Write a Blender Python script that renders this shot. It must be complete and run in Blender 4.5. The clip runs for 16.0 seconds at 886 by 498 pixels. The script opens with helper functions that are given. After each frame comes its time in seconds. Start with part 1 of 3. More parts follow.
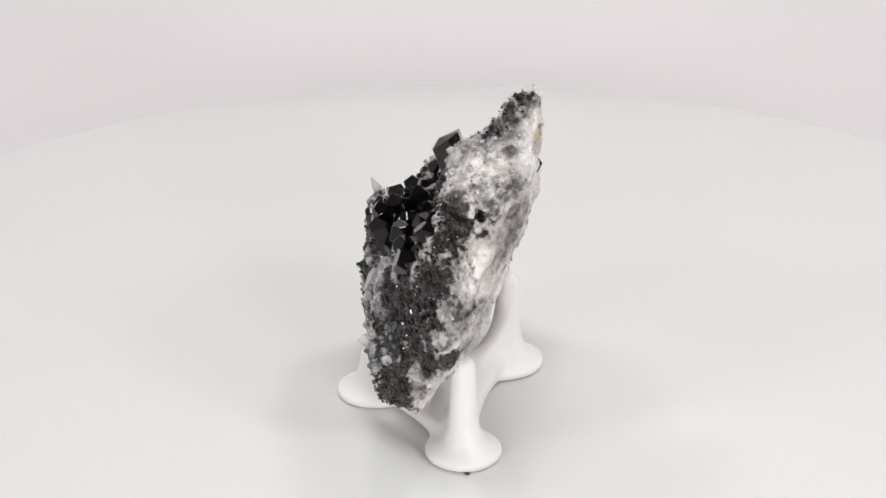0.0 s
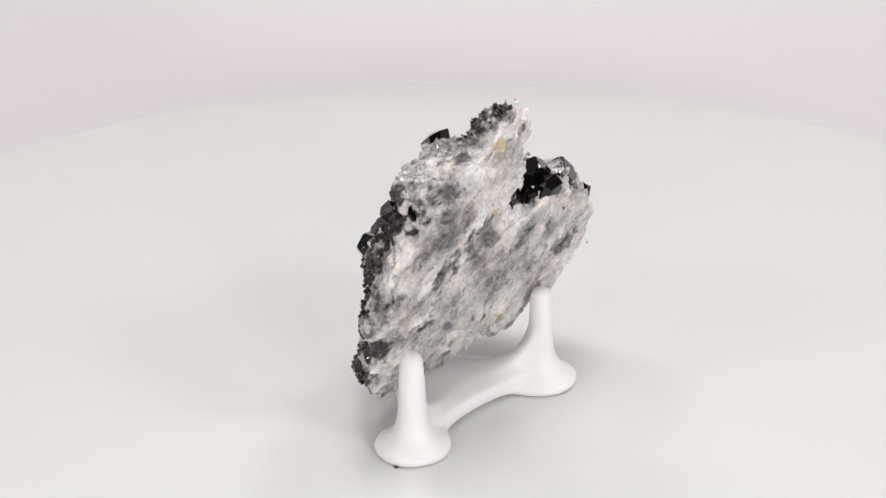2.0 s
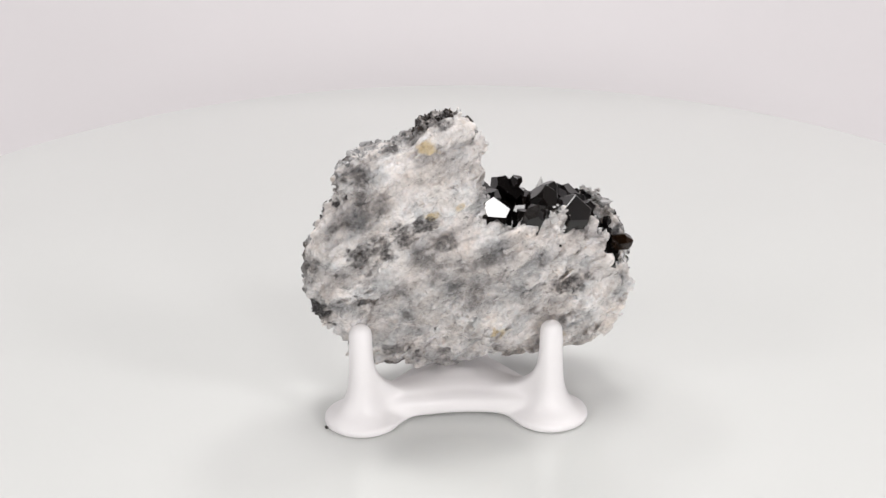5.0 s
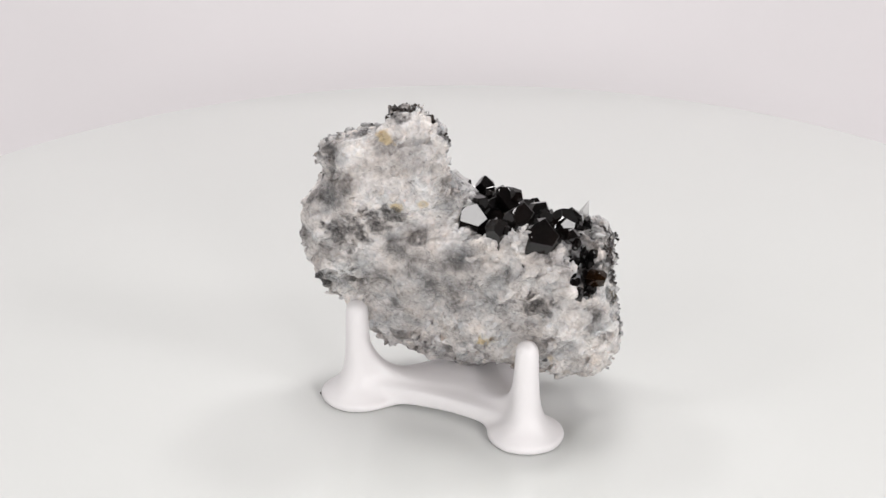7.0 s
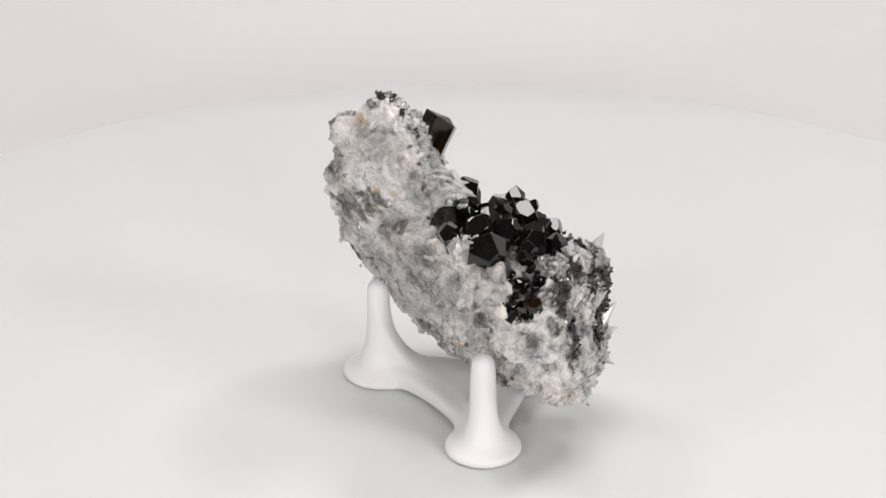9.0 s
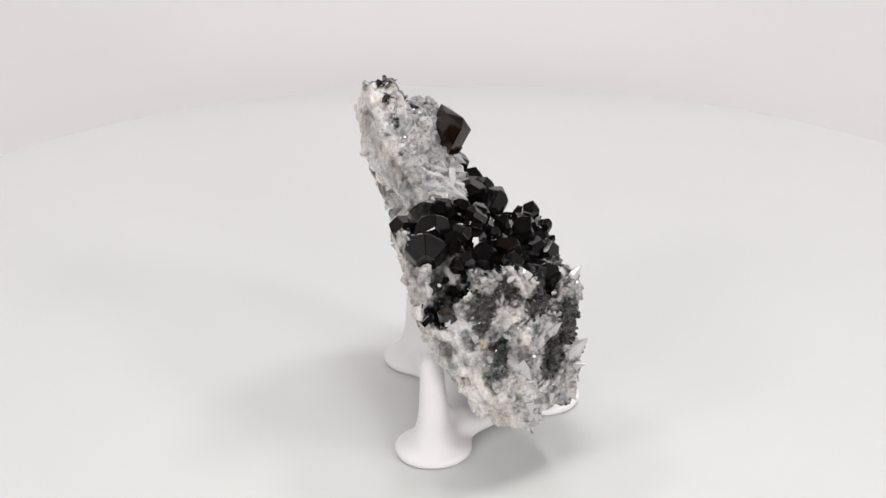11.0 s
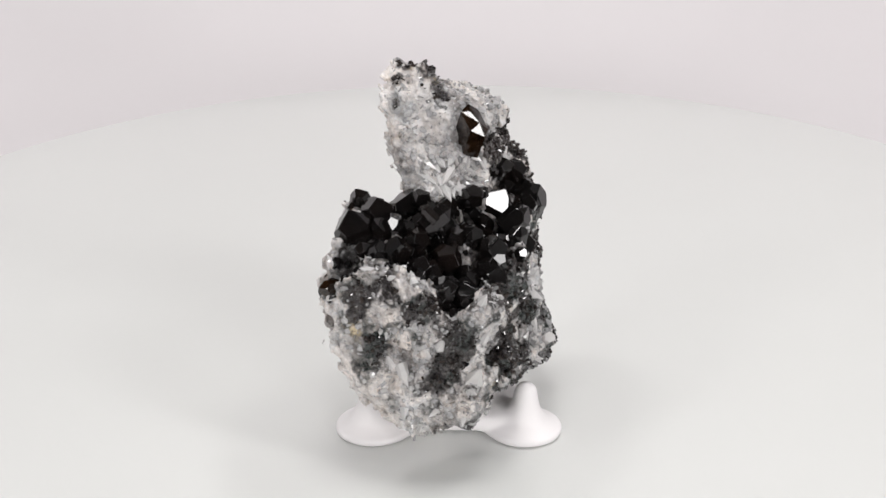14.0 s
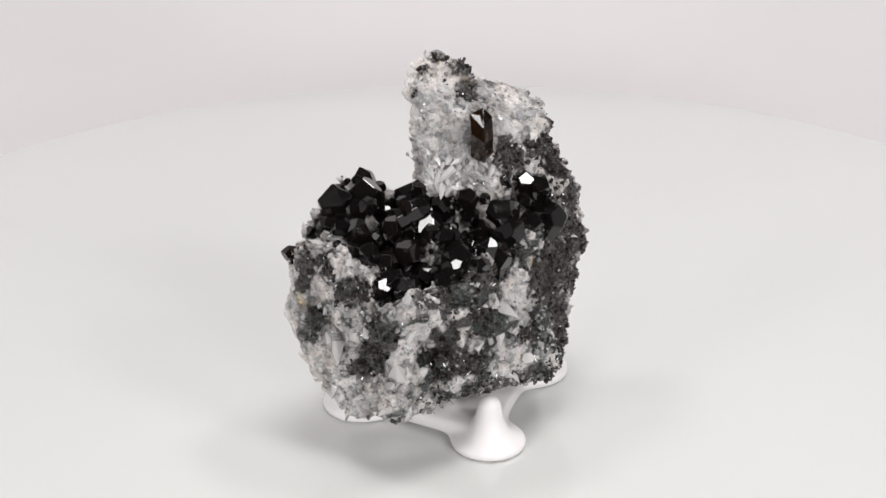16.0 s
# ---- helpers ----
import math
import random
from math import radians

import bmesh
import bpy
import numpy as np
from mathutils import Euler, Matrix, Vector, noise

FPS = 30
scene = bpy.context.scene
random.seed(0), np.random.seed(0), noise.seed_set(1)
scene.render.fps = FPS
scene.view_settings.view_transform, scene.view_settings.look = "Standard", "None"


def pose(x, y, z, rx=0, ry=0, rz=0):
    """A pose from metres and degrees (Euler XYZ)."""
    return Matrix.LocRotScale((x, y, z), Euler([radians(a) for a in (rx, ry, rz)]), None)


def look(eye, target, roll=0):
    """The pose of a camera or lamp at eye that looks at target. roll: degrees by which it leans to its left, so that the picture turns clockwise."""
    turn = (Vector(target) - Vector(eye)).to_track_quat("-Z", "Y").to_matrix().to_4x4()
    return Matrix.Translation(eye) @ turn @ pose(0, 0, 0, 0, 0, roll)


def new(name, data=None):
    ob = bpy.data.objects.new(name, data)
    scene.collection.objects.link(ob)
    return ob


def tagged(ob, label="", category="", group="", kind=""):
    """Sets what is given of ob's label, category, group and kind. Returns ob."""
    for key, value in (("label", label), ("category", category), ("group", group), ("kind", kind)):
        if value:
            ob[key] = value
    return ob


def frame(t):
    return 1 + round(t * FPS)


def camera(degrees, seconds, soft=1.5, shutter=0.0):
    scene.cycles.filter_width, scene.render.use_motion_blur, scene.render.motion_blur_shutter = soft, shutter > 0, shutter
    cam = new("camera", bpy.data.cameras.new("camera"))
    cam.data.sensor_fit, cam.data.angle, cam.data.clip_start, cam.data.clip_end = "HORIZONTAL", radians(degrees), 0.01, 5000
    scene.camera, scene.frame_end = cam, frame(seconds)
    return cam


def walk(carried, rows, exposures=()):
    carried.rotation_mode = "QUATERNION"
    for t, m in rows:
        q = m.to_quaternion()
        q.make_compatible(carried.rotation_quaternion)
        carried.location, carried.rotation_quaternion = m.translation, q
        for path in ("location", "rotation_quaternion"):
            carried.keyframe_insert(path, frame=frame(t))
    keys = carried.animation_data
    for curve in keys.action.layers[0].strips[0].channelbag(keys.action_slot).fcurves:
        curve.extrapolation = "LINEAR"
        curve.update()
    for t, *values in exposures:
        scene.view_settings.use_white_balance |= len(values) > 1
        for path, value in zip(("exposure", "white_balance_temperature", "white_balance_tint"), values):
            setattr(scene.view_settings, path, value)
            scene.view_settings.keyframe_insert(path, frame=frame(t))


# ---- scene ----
import itertools
from math import cos, sin, pi

# ================= camera =================
# a fixed tripod camera with a long lens, looking 26.5 degrees down on a turntable
EYE = Vector((0.0, -0.55, 0.3171))
AIM = Vector((cos(0.46296) * sin(-0.00562), cos(0.46296) * cos(-0.00562), -sin(0.46296)))
cam = camera(19.634, 16.0, soft=1.5)
walk(cam, [(0.0, look(EYE, EYE + AIM, -0.395)), (16.0, look(EYE, EYE + AIM, -0.395))])
SPIN = -14.6406        # turntable, degrees a second

# ================= light =================
world = bpy.data.worlds.new("room_light")
scene.world = world
world.use_nodes = True
world.node_tree.nodes["Background"].inputs["Color"].default_value = (0.95, 0.96, 1.0, 1)
world.node_tree.nodes["Background"].inputs["Strength"].default_value = 0.25
scene.view_settings.exposure = 0.02


def area_lamp(name, eye, target, w, h, watts, colour=(1, 1, 1)):
    lamp = bpy.data.lights.new(name, "AREA")
    lamp.shape, lamp.size, lamp.size_y, lamp.energy, lamp.color = "RECTANGLE", w, h, watts, colour
    ob = new(name, lamp)
    ob.matrix_world = look(eye, target)
    return ob


# small bright lamp heads out of view; added white walls spread the rest
for name, eye, w, h, watts in (
        ("led_panel_key", (0.66, -0.46, 0.62), 0.18, 0.18, 2.13),
        ("led_panel_fill", (-0.66, -0.46, 0.60), 0.18, 0.18, 1.35),
        # low and high pairs are added lamps, brightening stand, rock and glints
        ("led_panel_low_right", (0.45, -1.0, 0.34), 0.24, 0.22, 4.50),
        ("led_panel_low_left", (-0.45, -1.0, 0.34), 0.24, 0.22, 2.75),
        ("led_panel_high_right", (0.42, 0.24, 0.95), 0.20, 0.16, 2.13),
        ("led_panel_high_left", (-0.45, 0.26, 0.95), 0.20, 0.16, 1.68),
        ("led_panel_overhead", (0.0, 0.02, 1.15), 0.40, 0.36, 5.00)):
    area_lamp(name, eye, (0, 0.03, 0.03), w, h, watts, (1.0, 0.978, 0.974))


# ================= materials =================
def nodes_of(name):
    m = bpy.data.materials.new(name)
    m.use_nodes = True
    t = m.node_tree
    return m, t.nodes, t.links, t.nodes["Principled BSDF"]


def noise_node(N, L, scale, detail=4.0, rough=0.6, coord=None, kind="Object"):
    n = N.new("ShaderNodeTexNoise")
    n.inputs["Scale"].default_value, n.inputs["Detail"].default_value, n.inputs["Roughness"].default_value = scale, detail, rough
    if coord is None:
        coord = N.new("ShaderNodeTexCoord").outputs[kind]
    L.new(coord, n.inputs["Vector"])
    return n


def ramp_node(N, L, fac, stops):
    r = N.new("ShaderNodeValToRGB")
    e = r.color_ramp.elements
    while len(e) < len(stops):
        e.new(0.5)
    for k, (p, c) in zip(e, stops):
        k.position = p
        k.color = (c, c, c, 1) if isinstance(c, (int, float)) else (*c, 1)
    L.new(fac, r.inputs["Fac"])
    return r


def mix_node(N, L, fac, a, b, mode="MIX"):
    m = N.new("ShaderNodeMix")
    m.data_type, m.blend_type = "RGBA", mode
    for sock, v in ((m.inputs[0], fac), (m.inputs[6], a), (m.inputs[7], b)):
        if isinstance(v, bpy.types.NodeSocket):
            L.new(v, sock)
        elif isinstance(v, (int, float)):
            sock.default_value = v
        else:
            sock.default_value = (*v, 1)
    return m.outputs[2]


def bump_node(N, L, B, height, strength, distance):
    b = N.new("ShaderNodeBump")
    b.inputs["Strength"].default_value, b.inputs["Distance"].default_value = strength, distance
    L.new(height, b.inputs["Height"])
    L.new(b.outputs["Normal"], B.inputs["Normal"])


def plain(name, colour, rough, spread=0.04, scale=30.0, bump=0.0, spec=0.5, kind="Object"):
    """Paint, paper or plastic with a faint mottling and fine relief."""
    m, N, L, B = nodes_of(name)
    n = noise_node(N, L, scale, 5.0, kind=kind)
    r = ramp_node(N, L, n.outputs["Fac"], [(0.3, tuple(c * (1 - spread) for c in colour)), (0.7, tuple(min(1, c * (1 + spread)) for c in colour))])
    L.new(r.outputs["Color"], B.inputs["Base Color"])
    B.inputs["Roughness"].default_value = rough
    B.inputs["Specular IOR Level"].default_value = spec
    if bump:
        f = noise_node(N, L, scale * 25, 3.0, kind=kind)
        bump_node(N, L, B, f.outputs["Fac"], bump, 0.0004)
    return m


M_PLATTER = plain("platter_gloss_white", (0.675, 0.685, 0.670), 0.09, 0.012, 6.0, 0.0, 0.5)
M_PAPER = plain("backdrop_paper", (0.672, 0.647, 0.658), 0.85, 0.01, 5.0, 0.1, 0.3)
# for the unseen shell: white bounces light, dark keeps reflections black
M_WALL = plain("unseen_shell_white", (0.62, 0.62, 0.62), 0.9, 0.03, 3.0)
M_DARK = plain("unseen_shell_dark", (0.06, 0.06, 0.06), 0.9, 0.05, 3.0)
M_STAND = plain("white_resin", (0.89, 0.865, 0.87), 0.38, 0.012, 140.0, 0.02, 0.45)
M_SPECK = plain("dark_grit", (0.05, 0.045, 0.04), 0.6, 0.2, 900.0)


def matrix_material():
    """Milky quartz and gneiss: pale grey, streaked along its foliation, with smoky, buff and green-grey parts."""
    m, N, L, B = nodes_of("milky_quartz_rock")
    co = N.new("ShaderNodeTexCoord").outputs["Object"]
    mp = N.new("ShaderNodeMapping")
    mp.vector_type = "TEXTURE"
    mp.inputs["Rotation"].default_value = FOLIATION.to_euler()
    mp.inputs["Scale"].default_value = (0.8, 1.15, 1.35)
    L.new(co, mp.inputs["Vector"])
    streak = noise_node(N, L, 105.0, 8.0, 0.60, mp.outputs["Vector"])
    grain = noise_node(N, L, 900.0, 4.0, 0.7, co)
    blotch = noise_node(N, L, 120.0, 4.0, 0.6, co)
    base = ramp_node(N, L, streak.outputs["Fac"], [(0.34, (0.19, 0.183, 0.182)), (0.43, (0.44, 0.424, 0.418)), (0.51, (0.61, 0.592, 0.582)), (0.62, (0.80, 0.778, 0.766))])
    tint = ramp_node(N, L, blotch.outputs["Fac"], [(0.36, (0.85, 0.87, 0.88)), (0.48, (1, 0.985, 0.975)), (0.60, (1.0, 0.965, 0.935)), (0.72, (0.93, 0.87, 0.82))])
    c = mix_node(N, L, 1.0, base.outputs["Color"], tint.outputs["Color"], "MULTIPLY")
    gr = ramp_node(N, L, grain.outputs["Fac"], [(0.34, 0.62), (0.5, 1.0), (0.7, 1.08)])
    c = mix_node(N, L, 0.35, c, gr.outputs["Color"], "MULTIPLY")

    # thin layers in the plane of the plate
    ml = N.new("ShaderNodeMapping")
    ml.vector_type = "TEXTURE"
    ml.inputs["Rotation"].default_value = FOLIATION.to_euler()
    ml.inputs["Scale"].default_value = (0.30, 2.6, 3.4)
    L.new(co, ml.inputs["Vector"])
    layer = noise_node(N, L, 150.0, 4.0, 0.55, ml.outputs["Vector"])
    lr = ramp_node(N, L, layer.outputs["Fac"], [(0.34, 0.35), (0.45, 1.0), (0.62, 1.0), (0.72, 0.8)])
    c = mix_node(N, L, 0.45, c, lr.outputs["Color"], "MULTIPLY")

    def zone(name, colour, c):
        a = N.new("ShaderNodeAttribute")
        a.attribute_name = name
        s = N.new("ShaderNodeMath")
        s.operation = "ADD"
        L.new(a.outputs["Fac"], s.inputs[0])
        g = N.new("ShaderNodeMath")
        g.operation = "MULTIPLY_ADD"
        L.new(grain.outputs["Fac"], g.inputs[0])
        g.inputs[1].default_value, g.inputs[2].default_value = 1.1, -0.55
        L.new(g.outputs[0], s.inputs[1])
        f = ramp_node(N, L, s.outputs[0], [(0.26, 0.0), (0.70, 1.0)])
        return mix_node(N, L, f.outputs["Color"], c, colour)

    c = zone("buff", (0.56, 0.46, 0.30), c)
    c = zone("green", (0.030, 0.036, 0.034), c)
    dark = ramp_node(N, L, streak.outputs["Fac"], [(0.35, (0.013, 0.011, 0.012)), (0.6, (0.060, 0.053, 0.052))])
    c = zone("smoky", dark.outputs["Color"], c)
    L.new(c, B.inputs["Base Color"])
    rr = ramp_node(N, L, grain.outputs["Fac"], [(0.40, 0.07), (0.62, 0.5)])
    L.new(rr.outputs["Color"], B.inputs["Roughness"])
    B.inputs["Specular IOR Level"].default_value = 0.5
    B.inputs["Subsurface Weight"].default_value = 0.6
    B.inputs["Subsurface Scale"].default_value = 0.0026
    B.inputs["Subsurface Radius"].default_value = (1.0, 0.9, 0.8)
    cells = N.new("ShaderNodeTexVoronoi")
    cells.inputs["Scale"].default_value = 1000.0
    L.new(co, cells.inputs["Vector"])
    up = N.new("ShaderNodeMath")
    up.operation = "ADD"
    L.new(grain.outputs["Fac"], up.inputs[0])
    L.new(cells.outputs["Distance"], up.inputs[1])
    bump_node(N, L, B, up.outputs[0], 0.55, 0.0006)
    return m


def crystal_material(name, colour, dark, rough, transmission, vary, islands=False, spec=0.5):
    m, N, L, B = nodes_of(name)
    B.inputs["Specular IOR Level"].default_value = spec
    info = N.new("ShaderNodeObjectInfo")
    n = noise_node(N, L, 160.0, 3.0)
    r = ramp_node(N, L, n.outputs["Fac"], [(0.35, dark), (0.65, colour)])
    pick = N.new("ShaderNodeNewGeometry").outputs["Random Per Island"] if islands else info.outputs["Random"]
    c = mix_node(N, L, pick, r.outputs["Color"], vary)
    L.new(c, B.inputs["Base Color"])
    w = noise_node(N, L, 500.0, 2.0)
    q = ramp_node(N, L, w.outputs["Fac"], [(0.4, rough), (0.75, rough + 0.10)])
    L.new(q.outputs["Color"], B.inputs["Roughness"])
    B.inputs["IOR"].default_value = 1.55
    B.inputs["Transmission Weight"].default_value = transmission
    bump_node(N, L, B, w.outputs["Fac"], 0.03, 0.0001)
    return m


M_SMOKY = crystal_material("smoky_quartz", (0.010, 0.007, 0.006), (0.003, 0.0028, 0.003), 0.02, 0.0, (0.005, 0.0045, 0.0045), False, 0.5)
M_BROWN = crystal_material("brown_smoky_quartz", (0.032, 0.013, 0.004), (0.005, 0.003, 0.002), 0.02, 0.5, (0.02, 0.010, 0.005))
M_CLEAR = crystal_material("clear_quartz", (0.84, 0.83, 0.82), (0.70, 0.70, 0.70), 0.10, 0.4, (0.86, 0.84, 0.83))
M_DRUSE = crystal_material("dark_druse", (0.018, 0.015, 0.015), (0.005, 0.0045, 0.005), 0.03, 0.10, (0.045, 0.036, 0.032), True)
M_GREY_DRUSE = crystal_material("grey_druse", (0.24, 0.24, 0.24), (0.12, 0.12, 0.122), 0.10, 0.20, (0.40, 0.395, 0.39), True)
M_PALE_DRUSE = crystal_material("pale_druse", (0.74, 0.73, 0.715), (0.50, 0.50, 0.50), 0.06, 0.3, (0.42, 0.42, 0.425), True)


# ================= helpers of this scene =================
def part(name, bm, material, parent, label="", smooth=False, kind=""):
    me = bpy.data.meshes.new(name)
    bm.to_mesh(me)
    bm.free()
    return mesh_part(name, me, material, parent, label, smooth, kind)


def mesh_part(name, me, material, parent, label="", smooth=False, kind=""):
    me.materials.append(material)
    me.polygons.foreach_set("use_smooth", [smooth] * len(me.polygons))
    ob = new(name, me)
    if parent:
        ob.parent = parent
    return tagged(ob, label, kind=kind)


def lathe(profile, steps):
    """A turned solid from (radius, height) pairs."""
    bm = bmesh.new()
    rings = []
    for r, z in profile:
        rings.append([bm.verts.new((0, 0, z))] if r < 1e-9 else [bm.verts.new((r * cos(2 * pi * k / steps), r * sin(2 * pi * k / steps), z)) for k in range(steps)])
    for a, b in zip(rings, rings[1:]):
        for k in range(steps):
            j = (k + 1) % steps
            if len(a) == 1 and len(b) > 1:
                bm.faces.new((a[0], b[j], b[k]))
            elif len(b) == 1 and len(a) > 1:
                bm.faces.new((a[k], a[j], b[0]))
            elif len(a) > 1:
                bm.faces.new((a[k], a[j], b[j], b[k]))
    bmesh.ops.recalc_face_normals(bm, faces=bm.faces)
    return bm


def skin(F, origin, h):
    """The surface F = 0 of a field on a grid, as a mesh of quads."""
    neg = F < 0
    n = [s - 1 for s in F.shape]
    total = np.zeros(n, np.int8)
    corners = [(i, j, k) for i in (0, 1) for j in (0, 1) for k in (0, 1)]
    for i, j, k in corners:
        total += neg[i:i + n[0], j:j + n[1], k:k + n[2]]
    cells = np.argwhere((total > 0) & (total < 8))
    number = np.full(n, -1, np.int32)
    number[tuple(cells.T)] = np.arange(len(cells))
    acc, cnt = np.zeros((len(cells), 3)), np.zeros(len(cells))
    for a in corners:
        for ax in range(3):
            if a[ax]:
                continue
            b = list(a)
            b[ax] = 1
            fa, fb = F[tuple((cells + a).T)], F[tuple((cells + b).T)]
            hit = (fa < 0) != (fb < 0)
            t = np.where(hit, fa / np.where(hit, fa - fb, 1), 0)
            p = np.tile(np.array(a, float), (len(cells), 1))
            p[:, ax] += t
            acc[hit] += p[hit]
            cnt[hit] += 1
    verts = (cells + acc / cnt[:, None]) * h + origin
    quads = []
    for ax in range(3):
        o, u = [d for d in range(3) if d != ax]
        lo = [slice(None)] * 3
        hi = [slice(None)] * 3
        lo[ax], hi[ax] = slice(0, -1), slice(1, None)
        cross = np.argwhere(neg[tuple(lo)] != neg[tuple(hi)])
        cross = cross[(cross[:, o] > 0) & (cross[:, u] > 0) & (cross[:, o] < n[o]) & (cross[:, u] < n[u])]
        q = []
        for do, du in ((1, 1), (0, 1), (0, 0), (1, 0)):
            c = cross.copy()
            c[:, o] -= do
            c[:, u] -= du
            q.append(number[tuple(c.T)])
        q = np.stack(q, 1)
        inside = neg[tuple(cross.T)]
        flip = inside if ax != 1 else ~inside
        q[~flip] = q[~flip][:, ::-1]
        quads.append(q)
    quads = np.concatenate(quads)
    quads = quads[(quads >= 0).all(1)]
    me = bpy.data.meshes.new("skin")
    me.from_pydata(verts.tolist(), [], quads.tolist())
    return me, verts, quads


def value_noise(P, cell, seed):
    """Smooth random field, -1 to 1, with lumps of about the given size."""
    rng = np.random.default_rng(seed)
    table = rng.uniform(-1, 1, (32, 32, 32)).astype(np.float32)
    q = P / cell
    i = np.floor(q).astype(np.int32)
    f = (q - i).astype(np.float32)
    f = f * f * (3 - 2 * f)
    out = np.zeros(len(P), np.float32)
    for a in (0, 1):
        for b in (0, 1):
            for c in (0, 1):
                w = (f[:, 0] if a else 1 - f[:, 0]) * (f[:, 1] if b else 1 - f[:, 1]) * (f[:, 2] if c else 1 - f[:, 2])
                out += w * table[(i[:, 0] + a) % 32, (i[:, 1] + b) % 32, (i[:, 2] + c) % 32]
    return out


FACETS = np.array([Vector(v).normalized() for v in ((1, 0.25, 0.4), (-0.5, 1, 0.3), (-0.5, -0.8, 0.6), (0.1, -0.2, 1))], np.float32).T


def cell_noise(P, cell, seed):
    """Distance to the nearest of scattered seeds, in cells, and a random number of that seed."""
    rng = np.random.default_rng(seed)
    table = rng.uniform(0, 1, (24, 24, 24, 4)).astype(np.float32)
    q = (P / cell).astype(np.float32)
    i = np.floor(q).astype(np.int32)
    best, tag = np.full(len(P), 9.0, np.float32), np.zeros(len(P), np.float32)
    for a in (-1, 0, 1):
        for b in (-1, 0, 1):
            for c in (-1, 0, 1):
                j = i + (a, b, c)
                s = table[j[:, 0] % 24, j[:, 1] % 24, j[:, 2] % 24]
                d = np.abs((j + s[:, :3] - q) @ FACETS).max(1) ** 2
                near = d < best
                best, tag = np.where(near, d, best), np.where(near, s[:, 3], tag)
    return np.sqrt(best), tag


def step(a, b, x):
    t = np.clip((x - a) / (b - a), 0, 1)
    return t * t * (3 - 2 * t)


# ================= setting =================
def build_backdrop():
    """White paper: flat under the turntable, then swept up behind it."""
    bm = bmesh.new()
    prof = [(-1.3, -0.03), (-0.4, -0.03), (0.1, -0.03), (0.24, -0.03)]
    for k in range(1, 13):
        a = radians(75 * k / 12)
        prof.append((0.24 + 0.45 * sin(a), -0.03 + 0.45 * (1 - cos(a))))
    prof.append((prof[-1][0] + 0.02, 0.75))
    for (y0, z0), (y1, z1) in zip(prof, prof[1:]):
        v = [bm.verts.new(p) for p in ((-1.1, y0, z0), (1.1, y0, z0), (1.1, y1, z1), (-1.1, y1, z1))]
        bm.faces.new(v)
    bmesh.ops.remove_doubles(bm, verts=bm.verts, dist=1e-5)
    ob = part("backdrop", bm, M_PAPER, None, "seamless pinkish-white paper backdrop curving up behind the turntable", True, "structure")
    tagged(ob, category="backdrop")


def build_room():
    # shell out of view, added to fill shadows and keep crystal reflections dark
    def slab(name, x0, y0, z0, x1, y1, z1, label):
        bm = bmesh.new()
        bmesh.ops.create_cube(bm, size=1.0, matrix=Matrix.Translation(((x0 + x1) / 2, (y0 + y1) / 2, (z0 + z1) / 2)) @ Matrix.Diagonal((x1 - x0, y1 - y0, z1 - z0, 1)))
        tagged(part(name, bm, M_DARK if name in ("wall_south", "ceiling") else M_WALL, None, label, False, "structure"), category=name.split("_")[0])
    slab("wall_north", -1.3, 0.9, -0.034, 1.3, 1.0, 1.6, "plain unseen white wall added behind the backdrop")
    slab("wall_south", -1.3, -1.5, -0.034, 1.3, -1.4, 1.6, "plain unseen dark wall added behind the camera to darken reflections")
    slab("wall_west", -1.4, -1.5, -0.034, -1.3, 1.0, 1.6, "plain unseen white side wall added to bounce light")
    slab("wall_east", 1.3, -1.5, -0.034, 1.4, 1.0, 1.6, "plain unseen white side wall added to bounce light")
    slab("ceiling", -1.4, -1.5, 1.6, 1.4, 1.0, 1.7, "plain unseen dark ceiling added to darken reflections")
    slab("floor", -1.4, -1.5, -0.134, 1.4, 1.0, -0.034, "plain white worktop under the paper backdrop")


def build_turntable():
    t = tagged(new("turntable"), "round glossy white turntable turning under the stand", "turntable")
    R = 0.2028
    part("platter", lathe([(0, 0), (R - 0.001, 0), (R - 0.0003, -0.0003), (R, -0.001), (R, -0.012), (R - 0.002, -0.014), (0.14, -0.014), (0, -0.014)], 256), M_PLATTER, t, smooth=True)
    part("base", lathe([(0, -0.014), (0.13, -0.014), (0.135, -0.017), (0.135, -0.030), (0, -0.030)], 96), M_PLATTER, t, smooth=True)
    for o in t.children:
        mod = o.modifiers.new("edge", "EDGE_SPLIT")
        mod.split_angle = radians(40)
    return t


# ================= the stand =================
POSTS = ((1.6, -24.5, 26.6), (12.9, 20.0, 26.4), (-20.9, 5.5, 13.4))   # x, y, height, millimetres


